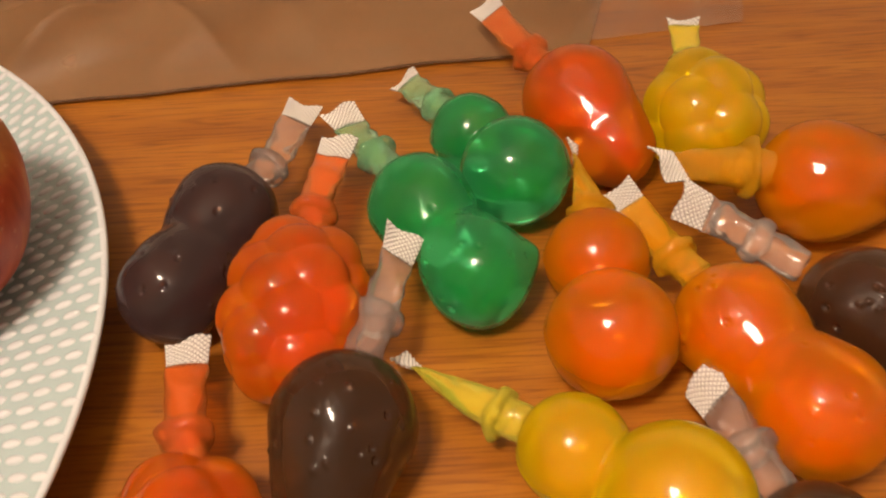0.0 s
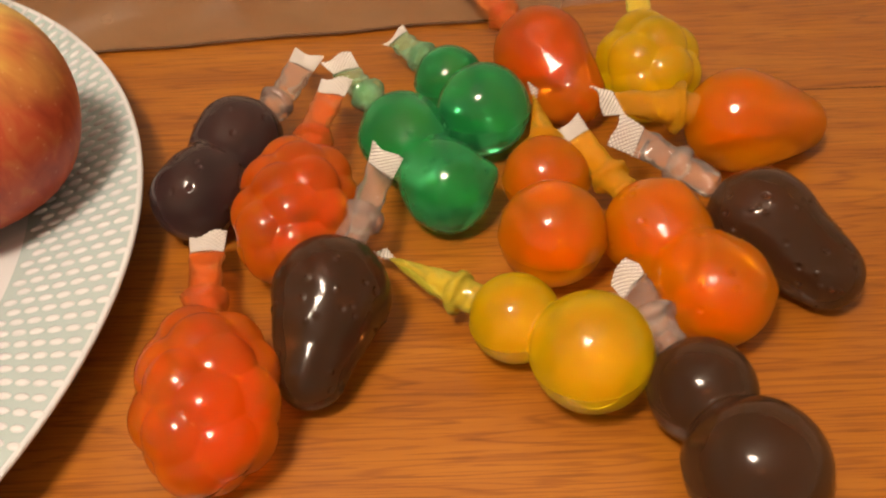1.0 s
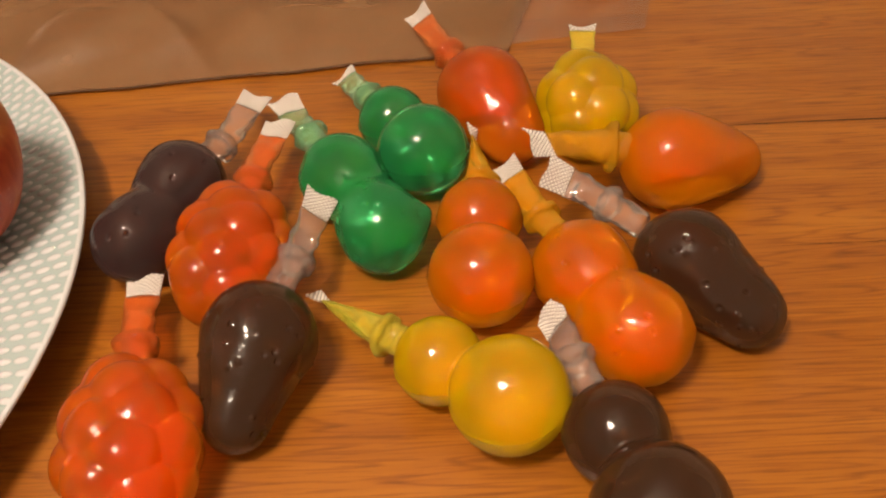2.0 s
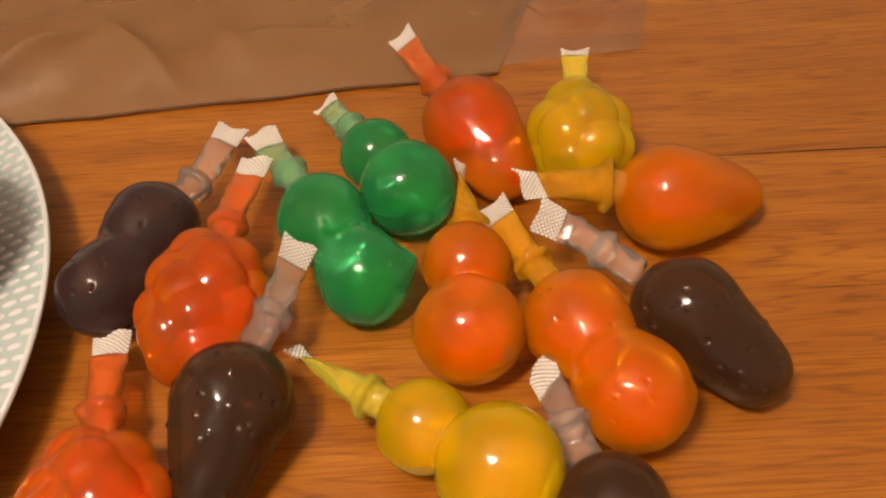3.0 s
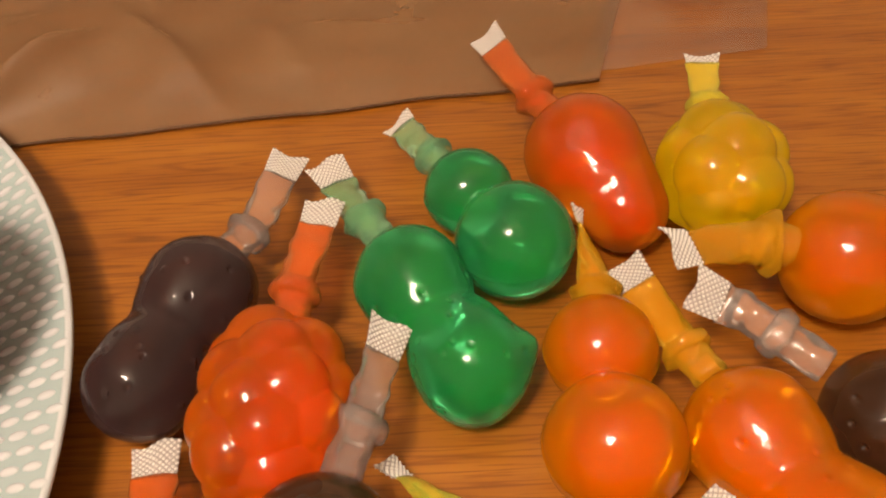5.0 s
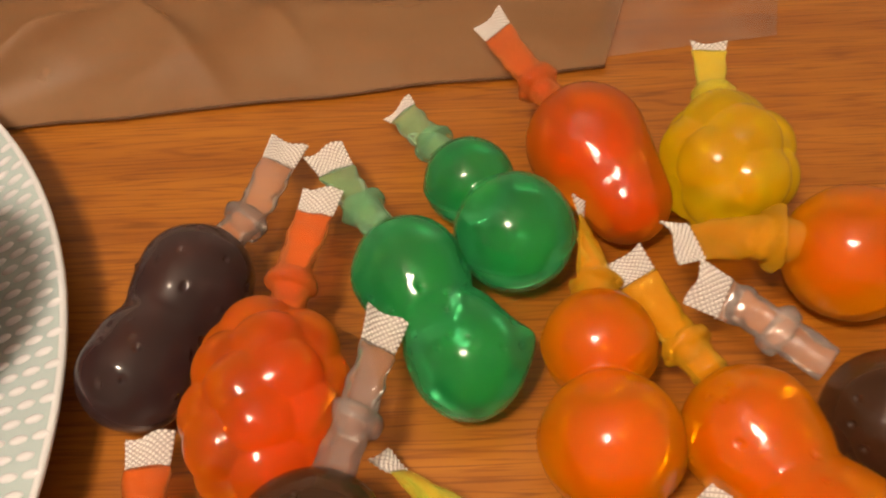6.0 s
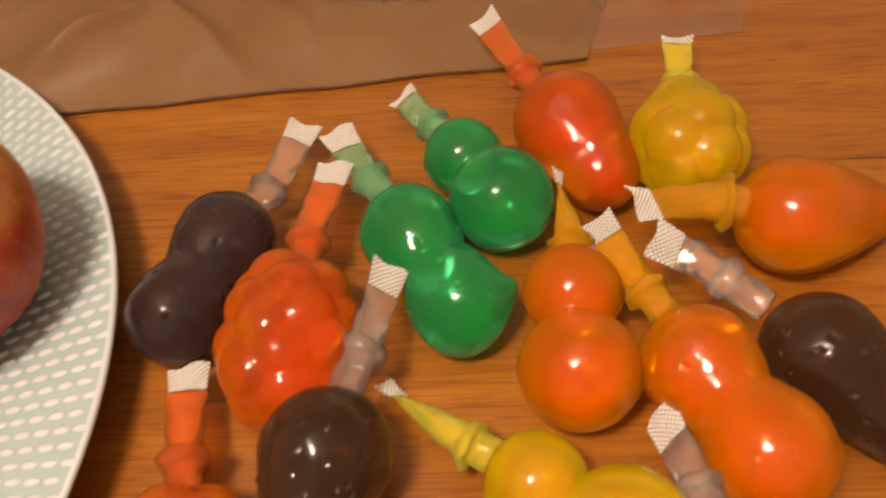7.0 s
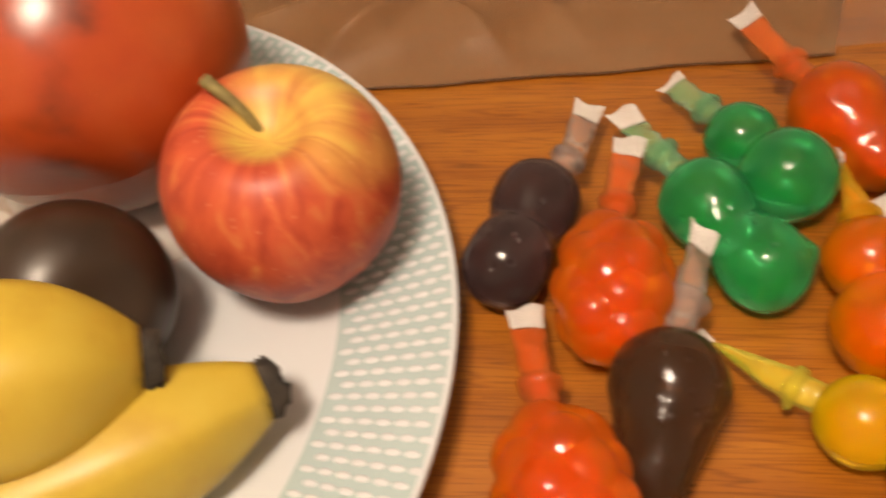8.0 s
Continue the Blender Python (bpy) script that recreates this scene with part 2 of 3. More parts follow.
def box(lo, hi):
    (a, b, c), (d, e, f) = lo, hi
    v = [(a, b, c), (d, b, c), (d, e, c), (a, e, c), (a, b, f), (d, b, f), (d, e, f), (a, e, f)]
    return v, [(3, 2, 1, 0), (4, 5, 6, 7), (0, 1, 5, 4), (1, 2, 6, 5), (2, 3, 7, 6), (3, 0, 4, 7)]


def smooth_max(values, k):
    values = np.array(values)
    top = values.max(0)
    return top + k * np.log(np.exp((values - top) / k).sum(0))


def axes(u):
    """Side and up for an axis u."""
    side = np.cross(u, (0, 0, 1.0)) if abs(u[2]) < 0.98 else np.cross(u, (0, 1.0, 0))
    side /= np.linalg.norm(side)
    return side, np.cross(side, u)


def lathe_body(balls, blend, cone, dip, bumps, pits, skin_lumps, rng, rows=96, cols=128):
    """Skin round one or two balls (x, y, z, r) on one axis; cone fills the stretch between them."""
    c0, c1 = np.array(balls[0][:3]), np.array(balls[1][:3])
    r0, r1 = balls[0][3], balls[1][3]
    length = np.linalg.norm(c1 - c0)
    u = (c1 - c0) / length
    side, up = axes(u)
    steps = np.linspace(0, 1, 25) if cone else np.array([0.0, 1.0])
    lo, hi = min(-r0, length - r1), max(length + r1, r0)
    t = np.linspace(0, np.pi, rows)
    s = lo + (hi - lo) * (0.5 - 0.5 * np.cos(t))
    prof = []
    for q in steps:
        c, r = length * q, r0 + (r1 - r0) * (q ** cone if cone else q)
        r -= dip * math.sin(math.pi * q) ** 2
        prof.append(np.sqrt(np.maximum(r * r - (s - c) ** 2, 0)) - np.maximum(np.abs(s - c) - r, 0) * 1.5)
    rad = smooth_max(prof, blend) if not cone else np.array(prof).max(0)
    if cone:
        for _ in range(6):
            rad[1:-1] = 0.25 * rad[:-2] + 0.5 * rad[1:-1] + 0.25 * rad[2:]
    rad = np.maximum(rad, 0)
    rad[0] = rad[-1] = 0
    ang = np.linspace(0, 2 * np.pi, cols, endpoint=False)
    R = np.repeat(rad[:, None], cols, 1)
    S = np.repeat(s[:, None], cols, 1)
    A = np.repeat(ang[None], rows, 0)
    lift = np.zeros_like(R)
    for (bs, ba, size, height) in bumps:
        near = lo + (hi - lo) * bs
        rr = np.interp(near, s, rad)
        da = (A - ba + np.pi) % (2 * np.pi) - np.pi
        d2 = (S - near) ** 2 + (da * rr) ** 2
        lift += height * np.exp(-d2 / size ** 2)
    for k in range(pits):
        bs, ba = rng.uniform(0.12, 0.92), rng.uniform(0, 2 * math.pi)
        deep = rng.choice([-0.0012, -0.0009, 0.0006])
        near = lo + (hi - lo) * bs
        rr = np.interp(near, s, rad)
        da = (A - ba + np.pi) % (2 * np.pi) - np.pi
        d2 = (S - near) ** 2 + (da * rr) ** 2
        lift += deep * np.exp(-(d2 / 0.0009 ** 2) ** 1.5)
    # the mould's parting line, level with the axis
    if not cone:
        for line_at in (0.0, math.pi):
            da = (A - line_at + np.pi) % (2 * np.pi) - np.pi
            lift += 0.0005 * np.exp(-(da * R / 0.0006) ** 2)
    du = rng.uniform(0, 50)
    for i in range(rows):
        for j in range(0, cols):
            q = Vector((s[i] * 90 + du, math.cos(ang[j]) * rad[i] * 90, math.sin(ang[j]) * rad[i] * 90))
            lift[i, j] += skin_lumps * noise.noise(q)
    R = np.where(R > 0.0005, R + lift, R)
    V = c0 + S[..., None] * u + R[..., None] * (np.cos(A)[..., None] * side + np.sin(A)[..., None] * up)
    V = V.reshape(-1, 3)
    # the soft pouch settles on the table
    z = V[:, 2]
    floor = 0.0006
    V[:, 2] = np.where(z < 0.004, floor + (0.004 - floor) * np.exp((z - 0.004) / 0.0034), z)
    return V, grid_faces(rows, cols)


def berry_body(centre, u, half, width, lumps, size, rng, rows=120, cols=168):
    """A cluster of grapes: the union of small balls round an egg along u, seen from its middle."""
    side, up = axes(u)
    th = np.linspace(0, np.pi, rows)
    ph = np.linspace(0, 2 * np.pi, cols, endpoint=False)
    D = np.stack([np.repeat(np.cos(th)[:, None], cols, 1), np.sin(th)[:, None] * np.cos(ph), np.sin(th)[:, None] * np.sin(ph)], -1)
    k = 1 / np.sqrt((D[..., 0] / half) ** 2 + (D[..., 1] / width) ** 2 + (D[..., 2] / width) ** 2)
    values = [k * 0.90]
    for i in range(lumps):
        x = 1 - 2 * (i + 0.5) / lumps
        a = i * 2.399963 + rng.uniform(-0.15, 0.15)
        d = np.array([x, math.sqrt(1 - x * x) * math.cos(a), math.sqrt(1 - x * x) * math.sin(a)])
        c = d * np.array([half, width, width]) - d / np.linalg.norm(d) * size * rng.uniform(0.74, 0.83)
        dot = D @ c
        q = size ** 2 - c @ c + dot ** 2
        values.append(np.where((q > 0) & (dot > 0), dot + np.sqrt(np.maximum(q, 0)), k * 0.5))
    R = smooth_max(values, 0.00028)
    E = D * R[..., None]
    V = np.array(centre) + E[..., 0:1] * u + E[..., 1:2] * side + E[..., 2:3] * up
    V = V.reshape(-1, 3)
    z = V[:, 2]
    floor = 0.0006
    V[:, 2] = np.where(z < 0.004, floor + (0.004 - floor) * np.exp((z - 0.004) / 0.0034), z)
    return V, grid_faces(rows, cols)


def spline(points, n):
    """A smooth line through three or more points."""
    P = [np.array(p, float) for p in points]
    P = [2 * P[0] - P[1]] + P + [2 * P[-1] - P[-2]]
    out = []
    segs = len(P) - 3
    for i in range(n):
        q = i / (n - 1) * segs
        k = min(int(q), segs - 1)
        t = q - k
        a, b, c, d = P[k:k + 4]
        out.append(0.5 * (2 * b + (c - a) * t + (2 * a - 5 * b + 4 * c - d) * t * t + (3 * b - a - 3 * c + d) * t ** 3))
    return np.array(out)


def sweep(line, wide, thick, roll, cols=28):
    """A tube along a line with an oval section; roll turns its wide way up from level."""
    T = np.gradient(line, axis=0)
    T /= np.linalg.norm(T, axis=1)[:, None]
    V = []
    a = np.linspace(0, 2 * np.pi, cols, endpoint=False)
    for p, u, w, h, ro in zip(line, T, wide, thick, roll):
        side, up = axes(u)
        x = math.cos(ro) * side + math.sin(ro) * up
        y = -math.sin(ro) * side + math.cos(ro) * up
        V += [p + w * math.cos(q) * x + h * math.sin(q) * y for q in a]
    f = grid_faces(len(line), cols)
    f += [tuple(range(cols - 1, -1, -1)), tuple(range((len(line) - 1) * cols, len(line) * cols))]
    return V, f


def neck_parts(root, colour, path, roll, seal_len, seal_wide, gauge, rng, pointed=False):
    """The film's neck with its collar, and the flat crimped seal at its end. path: body end, collar, seal's middle."""
    mid = np.array(path[-1], float)
    line = spline(path, 40)
    T = line[-1] - line[-2]
    T /= np.linalg.norm(T)
    cut = mid - T * seal_len * 0.5
    line = spline([*path[:-1], cut], 40)
    q = np.linspace(0, 1, 40)
    half = seal_wide / 2
    flat = np.clip((q - 0.45) / 0.55, 0, 1) ** 1.3
    wob = 1 + 0.05 * np.sin(q * 23 + rng.uniform(0, 6)) * (q > 0.55)
    wide = (gauge * (1 - flat) + half * 0.96 * flat) * wob
    thick = gauge * (1 - flat) * wob + 0.0006 * flat + 0.0003
    at = 0.36
    collar = np.exp(-((q - at) / 0.045) ** 2)
    wide, thick = wide + collar * gauge * 0.10, thick + collar * gauge * 0.10
    ro = np.full(40, radians(roll))
    v, f = sweep(line, wide, thick, ro)
    way = rng.uniform(0, 9)
    v = [p + 0.0008 * noise.noise_vector(p * 170 + Vector((way, 0, 0))) for p in map(Vector, v)]
    neck = piece("neck", v, f, NECK[colour], root)
    # the moulded ring
    k = int(at * 39)
    ring = spline([line[k - 3], line[k], line[k + 3]], 15)
    prof = gauge * (1.02 + 0.42 * np.maximum(1 - np.linspace(-1, 1, 15) ** 2, 0) ** 0.6)
    v, f = sweep(ring, prof, prof, np.zeros(15))
    v = [p + 0.0014 * noise.noise_vector(p * 210 + Vector((way, 5, 0))) for p in map(Vector, v)]
    piece("collar", v, f, NECK[colour], neck)
    # the crimped end with its small raised diamonds
    side, up = axes(T)
    x = math.cos(radians(roll)) * side + math.sin(radians(roll)) * up
    y = np.cross(x, T)
    skew = rng.uniform(-0.18, 0.18)

    def spot(a, b, out):
        narrow = 0.92 + 0.16 * (a + 0.5)
        curl = 0.0016 * math.sin(b * 5 + skew * 9) * (a + 0.5) + 0.0011 * (a + 0.5) ** 2 * math.sin(skew * 20)
        return mid + T * (a + skew * b * 0.9 + 0.06 * math.sin(b * 9 + skew * 30) * max(a, 0)) * seal_len + x * b * seal_wide * narrow + y * (curl + out)

    n = 17
    V = [spot(i / (n - 1) - 0.5, j / (n - 1) - 0.5, face * 0.00022) for face in (1, -1) for i in range(n) for j in range(n)]
    top = grid_faces(n, n, False)
    rim = [i for i in range(n)] + [i * n + n - 1 for i in range(1, n)] + [n * n - 1 - i for i in range(1, n)] + [(n - 1 - i) * n for i in range(1, n - 1)]
    f = top + [tuple(i + n * n for i in reversed(q4)) for q4 in top]
    f += [(p, p + n * n, r + n * n, r) for p, r in zip(rim, rim[1:] + rim[:1])]
    seal = piece("seal", V, f, SEAL, root, "clear flat film seal")
    pitch = 0.0018
    na, nb = max(2, int(seal_len / pitch)), max(2, int(seal_wide / pitch))
    V, F = [], []
    for face in (1, -1):
        for i in range(na):
            for j in range(nb):
                for off in (0.0, 0.5):
                    a, b = (i + 0.25 + off) / na - 0.5, (j + 0.25 + off) / nb - 0.5
                    da, db = 0.34 / na, 0.34 / nb
                    k = len(V)
                    V += [spot(a - da, b, face * 0.00023), spot(a, b + db, face * 0.00023), spot(a + da, b, face * 0.00023), spot(a, b - db, face * 0.00023), spot(a, b, face * 0.00075)]
                    F += [(k + q5, k + (q5 + 1) % 4, k + 4) for q5 in range(4)]
    tagged(piece("crimp", V, F, CRIMP, seal, "raised white crimp dots", False), kind="stuff")
    return neck


def candy(name, shape, colour, label, balls, path, roll=0.0, seal_len=0.011, seal_wide=0.0135, gauge=0.0058, blend=0.0012, cone=1.0, dip=0.0, pits=0, bumps=(), size=0.0125, lumps=27, half=None, seed=1):
    rng = np.random.default_rng(seed)
    base = (balls[0][0], balls[0][1], 0.0)
    root = thing(name, base, label, "jelly candy", "fruit jelly pouches")
    if shape == "berry":
        b = balls[0]
        u = np.array(path[0], float) - np.array(b[:3])
        u = -u / np.linalg.norm(u)
        v, f = berry_body(b[:3], u, half, b[3], lumps, size, rng)
    else:
        v, f = lathe_body(balls, blend, cone if shape == "cone" else 0, dip, bumps, pits, 0.0007 if pits else 0.0002, rng, 160, 240)
    piece("body", v, f, (JELLY if shape == "cone" else SMOOTH_JELLY)[colour], root)
    neck_parts(root, colour, path, roll, seal_len, seal_wide, gauge, rng)
    return root


# ---- the room, closed round the table ----
def slab(name, lo, hi, material, label, category):
    v, f = box(lo, hi)
    ob = mesh_object(name, v, f, material, False)
    return tagged(ob, label, category, kind="structure")


FLOOR_Z = -0.75
slab("floor", (-1.8, -1.6, FLOOR_Z - 0.1), (1.8, 2.0, FLOOR_Z), PAINT, "plain floor under the table", "floor")
slab("ceiling", (-1.8, -1.6, 1.62), (1.8, 2.0, 1.72), PAINT, "plain painted ceiling", "ceiling")
# added walls, never in view, drawn in close so more light bounces back
slab("wall_north", (-1.8, 2.0, FLOOR_Z), (1.8, 2.1, 1.62), PAINT, "unseen plain painted wall, added for bounced light", "wall")
slab("wall_south", (-1.8, -1.7, FLOOR_Z), (1.8, -1.6, 1.62), PAINT, "unseen plain painted wall, added for bounced light", "wall")
slab("wall_west", (-1.9, -1.7, FLOOR_Z), (-1.8, 2.1, 1.62), PAINT, "unseen plain painted wall, added for bounced light", "wall")
slab("wall_east", (1.8, -1.7, FLOOR_Z), (1.9, 2.1, 1.62), PAINT, "unseen plain painted wall, added for bounced light", "wall")


def hanging_lamp():
    root = thing("pendant_lamp", (LAMP.x, LAMP.y, 1.62), "lit pendant lamp with three warm bulbs", "lamp")
    hub = LAMP.z + 0.14
    v, f = sweep(np.array([(LAMP.x, LAMP.y, 1.62), (LAMP.x, LAMP.y, 1.40), (LAMP.x + 0.0005, LAMP.y, hub)]), [0.006] * 3, [0.006] * 3, [0] * 3, 10)
    piece("rod", v, f, METAL, root)
    for k in range(3):
        a = 2 * math.pi * k / 3 + 0.4
        p = LAMP + Vector((0.066 * math.cos(a), 0.066 * math.sin(a), 0))
        v, f = sweep(np.array([(LAMP.x, LAMP.y, hub), (LAMP.x + 0.035 * math.cos(a), LAMP.y + 0.035 * math.sin(a), hub - 0.01), (p.x, p.y, p.z + 0.048)]), [0.005] * 3, [0.005] * 3, [0] * 3, 10)
        piece("arm", v, f, METAL, root)
        bm = bmesh.new()
        bmesh.ops.create_uvsphere(bm, u_segments=20, v_segments=12, radius=BULB_R)
        bm.transform(Matrix.Translation(p - root.location))
        me = bpy.data.meshes.new("bulb")
        bm.to_mesh(me)
        bm.free()
        me.materials.append(BULB)
        me.polygons.foreach_set("use_smooth", [True] * len(me.polygons))
        ob = new("bulb", me)
        ob.parent = root


hanging_lamp()


# ---- the table: two broad boards with an open joint ----
def table():
    root = thing("table", (0.1, 0.3, FLOOR_Z), "varnished orange-brown wooden table with straight grain", "table")
    turn = math.atan2(0.014, 0.086)
    c, s = math.cos(turn), math.sin(turn)
    origin = np.array((0.166, 0.370, 0.0))
    for lo, hi in ((-0.335, 0.32), (-0.67, -0.3362)):
        w = 0.0012
        section = [(lo, -0.03), (lo, -w), (lo + w, 0.0), (hi - w, 0.0), (hi, -w), (hi, -0.03)]
        V, F = [], []
        for x in (-0.95, 0.75):
            V += [(x, y, z) for y, z in section]
        F = [(i, (i + 1) % 6, 6 + (i + 1) % 6, 6 + i) for i in range(6)] + [(5, 4, 3, 2, 1, 0), (6, 7, 8, 9, 10, 11)]
        ob = mesh_object("plank", V, F, WOOD, False)
        ob.parent = root
        ob.matrix_basis = Matrix.Translation(Vector(origin) - root.location) @ Matrix.Rotation(turn, 4, "Z")
    for start, end, side, open_by in ((0.0, 0.55, 0.0, 0.0006), (0.035, 0.42, -0.085, 0.00035)):
        V = []
        for i in range(40):
            x = start + (end - start) * i / 39
            h = open_by * min(1, i / 6) * (0.7 + 0.5 * noise.noise(Vector((x * 60, side, 3))))
            d = side + 0.0006 * noise.noise(Vector((x * 18, 2, side * 9)))
            V += [(x, d - h, 0.0003), (x, d + h, 0.0003)]
        ob = mesh_object("crack", V, [(2 * i, 2 * i + 2, 2 * i + 3, 2 * i + 1) for i in range(39)], CRACK, False)
        ob.parent = root
        ob.matrix_basis = Matrix.Translation(Vector(origin) - root.location) @ Matrix.Rotation(turn, 4, "Z")
        tagged(ob, "thin dark crack along the grain")
    for x, y in ((-0.7, -0.25), (0.75, -0.05), (-0.8, 0.42), (0.68, 0.62)):
        v, f = box((x - 0.03, y - 0.03, FLOOR_Z), (x + 0.03, y + 0.03, -0.03))
        piece("leg", v, f, WOOD, root, smooth=False)


table()


# ---- the jelly pouches ----
GOURD = "gourd-shaped %s jelly pouch of two balls on the table"
PEANUT = "peanut-shaped %s jelly pouch with crimped neck on the table"
BERRY = "grape-cluster %s jelly pouch with crimped neck on the table"
CONE = "strawberry-shaped %s jelly pouch with crimped neck on the table"

candy("jelly_pouch", "cone", "purple", PEANUT % "dark purple", [(-0.037, 0.288, 0.0186, 0.0192), (-0.0437, 0.2514, 0.0178, 0.0180)],
      [(-0.033, 0.303, 0.020), (-0.026, 0.320, 0.020), (-0.023, 0.350, 0.020)], -20, seal_len=0.013, dip=0.0042, pits=50, seed=1)
candy("jelly_pouch", "berry", "red", BERRY % "red", [(-0.0005, 0.2455, 0.0205, 0.0222)],
      [(-0.002, 0.270, 0.022), (-0.003, 0.293, 0.025), (-0.0016, 0.3205, 0.026)], -5, half=0.0315, seed=2)
candy("jelly_pouch", "berry", "red", BERRY % "red", [(-0.007, 0.157, 0.0195, 0.0222)],
      [(-0.015, 0.182, 0.020), (-0.023, 0.202, 0.019), (-0.0312, 0.2275, 0.0165)], -5, half=0.0315, seed=3)
candy("jelly_pouch", "cone", "brown", CONE % "dark brown", [(0.0235, 0.2035, 0.0212, 0.0213), (0.0221, 0.1737, 0.0130, 0.0117)],
      [(0.025, 0.224, 0.024), (0.028, 0.246, 0.025), (0.0312, 0.268, 0.030)], -45, pits=60, seed=4)
candy("jelly_pouch", "cone", "green", PEANUT % "green", [(0.0324, 0.3000, 0.0178, 0.0190), (0.0564, 0.2686, 0.0176, 0.0182)],
      [(0.021, 0.315, 0.020), (0.009, 0.328, 0.020), (-0.0046, 0.346, 0.021)], -5, seal_len=0.0125, seal_wide=0.0145, dip=0.0052, pits=40, seed=5,
      bumps=[(0.84, 2.9, 0.0055, 0.0030), (0.97, 5.2, 0.006, 0.0016), (0.55, 2.5, 0.008, 0.0006)])
candy("jelly_pouch", "two", "green", GOURD % "green", [(0.0471, 0.3451, 0.0160, 0.0165), (0.0657, 0.3194, 0.0198, 0.0206)],
      [(0.038, 0.357, 0.016), (0.028, 0.368, 0.015), (0.014, 0.385, 0.013)], 20, seal_len=0.006, seed=6)
candy("jelly_pouch", "cone", "red", CONE % "red", [(0.088, 0.364, 0.0215, 0.0222), (0.1035, 0.342, 0.0154, 0.0158)],
      [(0.077, 0.381, 0.023), (0.064, 0.400, 0.023), (0.0465, 0.428, 0.025)], 30, bumps=[(0.4, 1.2, 0.004, -0.0008), (0.55, 1.6, 0.004, -0.001), (0.7, 1.0, 0.005, -0.0008)], seed=7)
candy("jelly_pouch", "berry", "yellow", BERRY % "yellow", [(0.1378, 0.3585, 0.0215, 0.0216)],
      [(0.136, 0.381, 0.021), (0.135, 0.402, 0.020), (0.134, 0.421, 0.025)], 0, half=0.0265, lumps=15, size=0.0138, seal_len=0.005, seed=8)
candy("jelly_pouch", "cone", "orange", CONE % "orange", [(0.1743, 0.3202, 0.0217, 0.0222), (0.2024, 0.3333, 0.0126, 0.0132)],
      [(0.158, 0.319, 0.026), (0.144, 0.318, 0.028), (0.1178, 0.304, 0.039)], 15, gauge=0.0075, cone=1.3, seed=9)
candy("jelly_pouch", "two", "orange", GOURD % "orange", [(0.0955, 0.278, 0.0180, 0.0176), (0.0996, 0.2450, 0.0192, 0.0205)],
      [(0.094, 0.294, 0.018), (0.093, 0.305, 0.018), (0.087, 0.330, 0.021)], 102, seal_len=0.008, seal_wide=0.011, seed=10)
candy("jelly_pouch", "cone", "orange", PEANUT % "orange", [(0.1382, 0.2530, 0.0180, 0.0196), (0.1583, 0.2224, 0.0192, 0.0200)],
      [(0.128, 0.270, 0.020), (0.118, 0.284, 0.020), (0.104, 0.308, 0.020)], 25, dip=0.0050, pits=24, seed=11,
      bumps=[(0.9, k * 0.7, 0.004, 0.0008) for k in range(9)] + [(0.2, k * 0.9 + 0.3, 0.004, 0.0008) for k in range(7)])
candy("jelly_pouch", "cone", "brown", CONE % "dark brown", [(0.1775, 0.2605, 0.0199, 0.0203), (0.2001, 0.2417, 0.0134, 0.0138)],
      [(0.161, 0.275, 0.023), (0.143, 0.288, 0.025), (0.1262, 0.292, 0.032)], 35, pits=60, seed=12)
candy("jelly_pouch", "two", "yellow", GOURD % "yellow", [(0.0887, 0.2048, 0.0157, 0.0162), (0.1151, 0.1897, 0.0199, 0.0207)],
      [(0.075, 0.212, 0.015), (0.063, 0.218, 0.014), (0.037, 0.236, 0.008)], 130, seal_len=0.008, seal_wide=0.010, seed=13)
candy("jelly_pouch", "two", "brown", GOURD % "dark brown", [(0.1509, 0.1806, 0.0166, 0.0176), (0.1637, 0.1516, 0.0207, 0.0214)],
      [(0.142, 0.196, 0.017), (0.135, 0.213, 0.017), (0.1278, 0.230, 0.0145)], 50, seed=14)


# ---- the plate and the fruit on it ----
PLATE = np.array((-0.2805, 0.172))
RIM = 0.2296
RIM_Z = 0.024


def ring_mesh(profile, cols=160):
    V = []
    for r, z in profile:
        for j in range(cols):
            a = 2 * math.pi * j / cols
            V.append((PLATE[0] + r * math.cos(a), PLATE[1] + r * math.sin(a), z))
    return V, grid_faces(len(profile), cols)


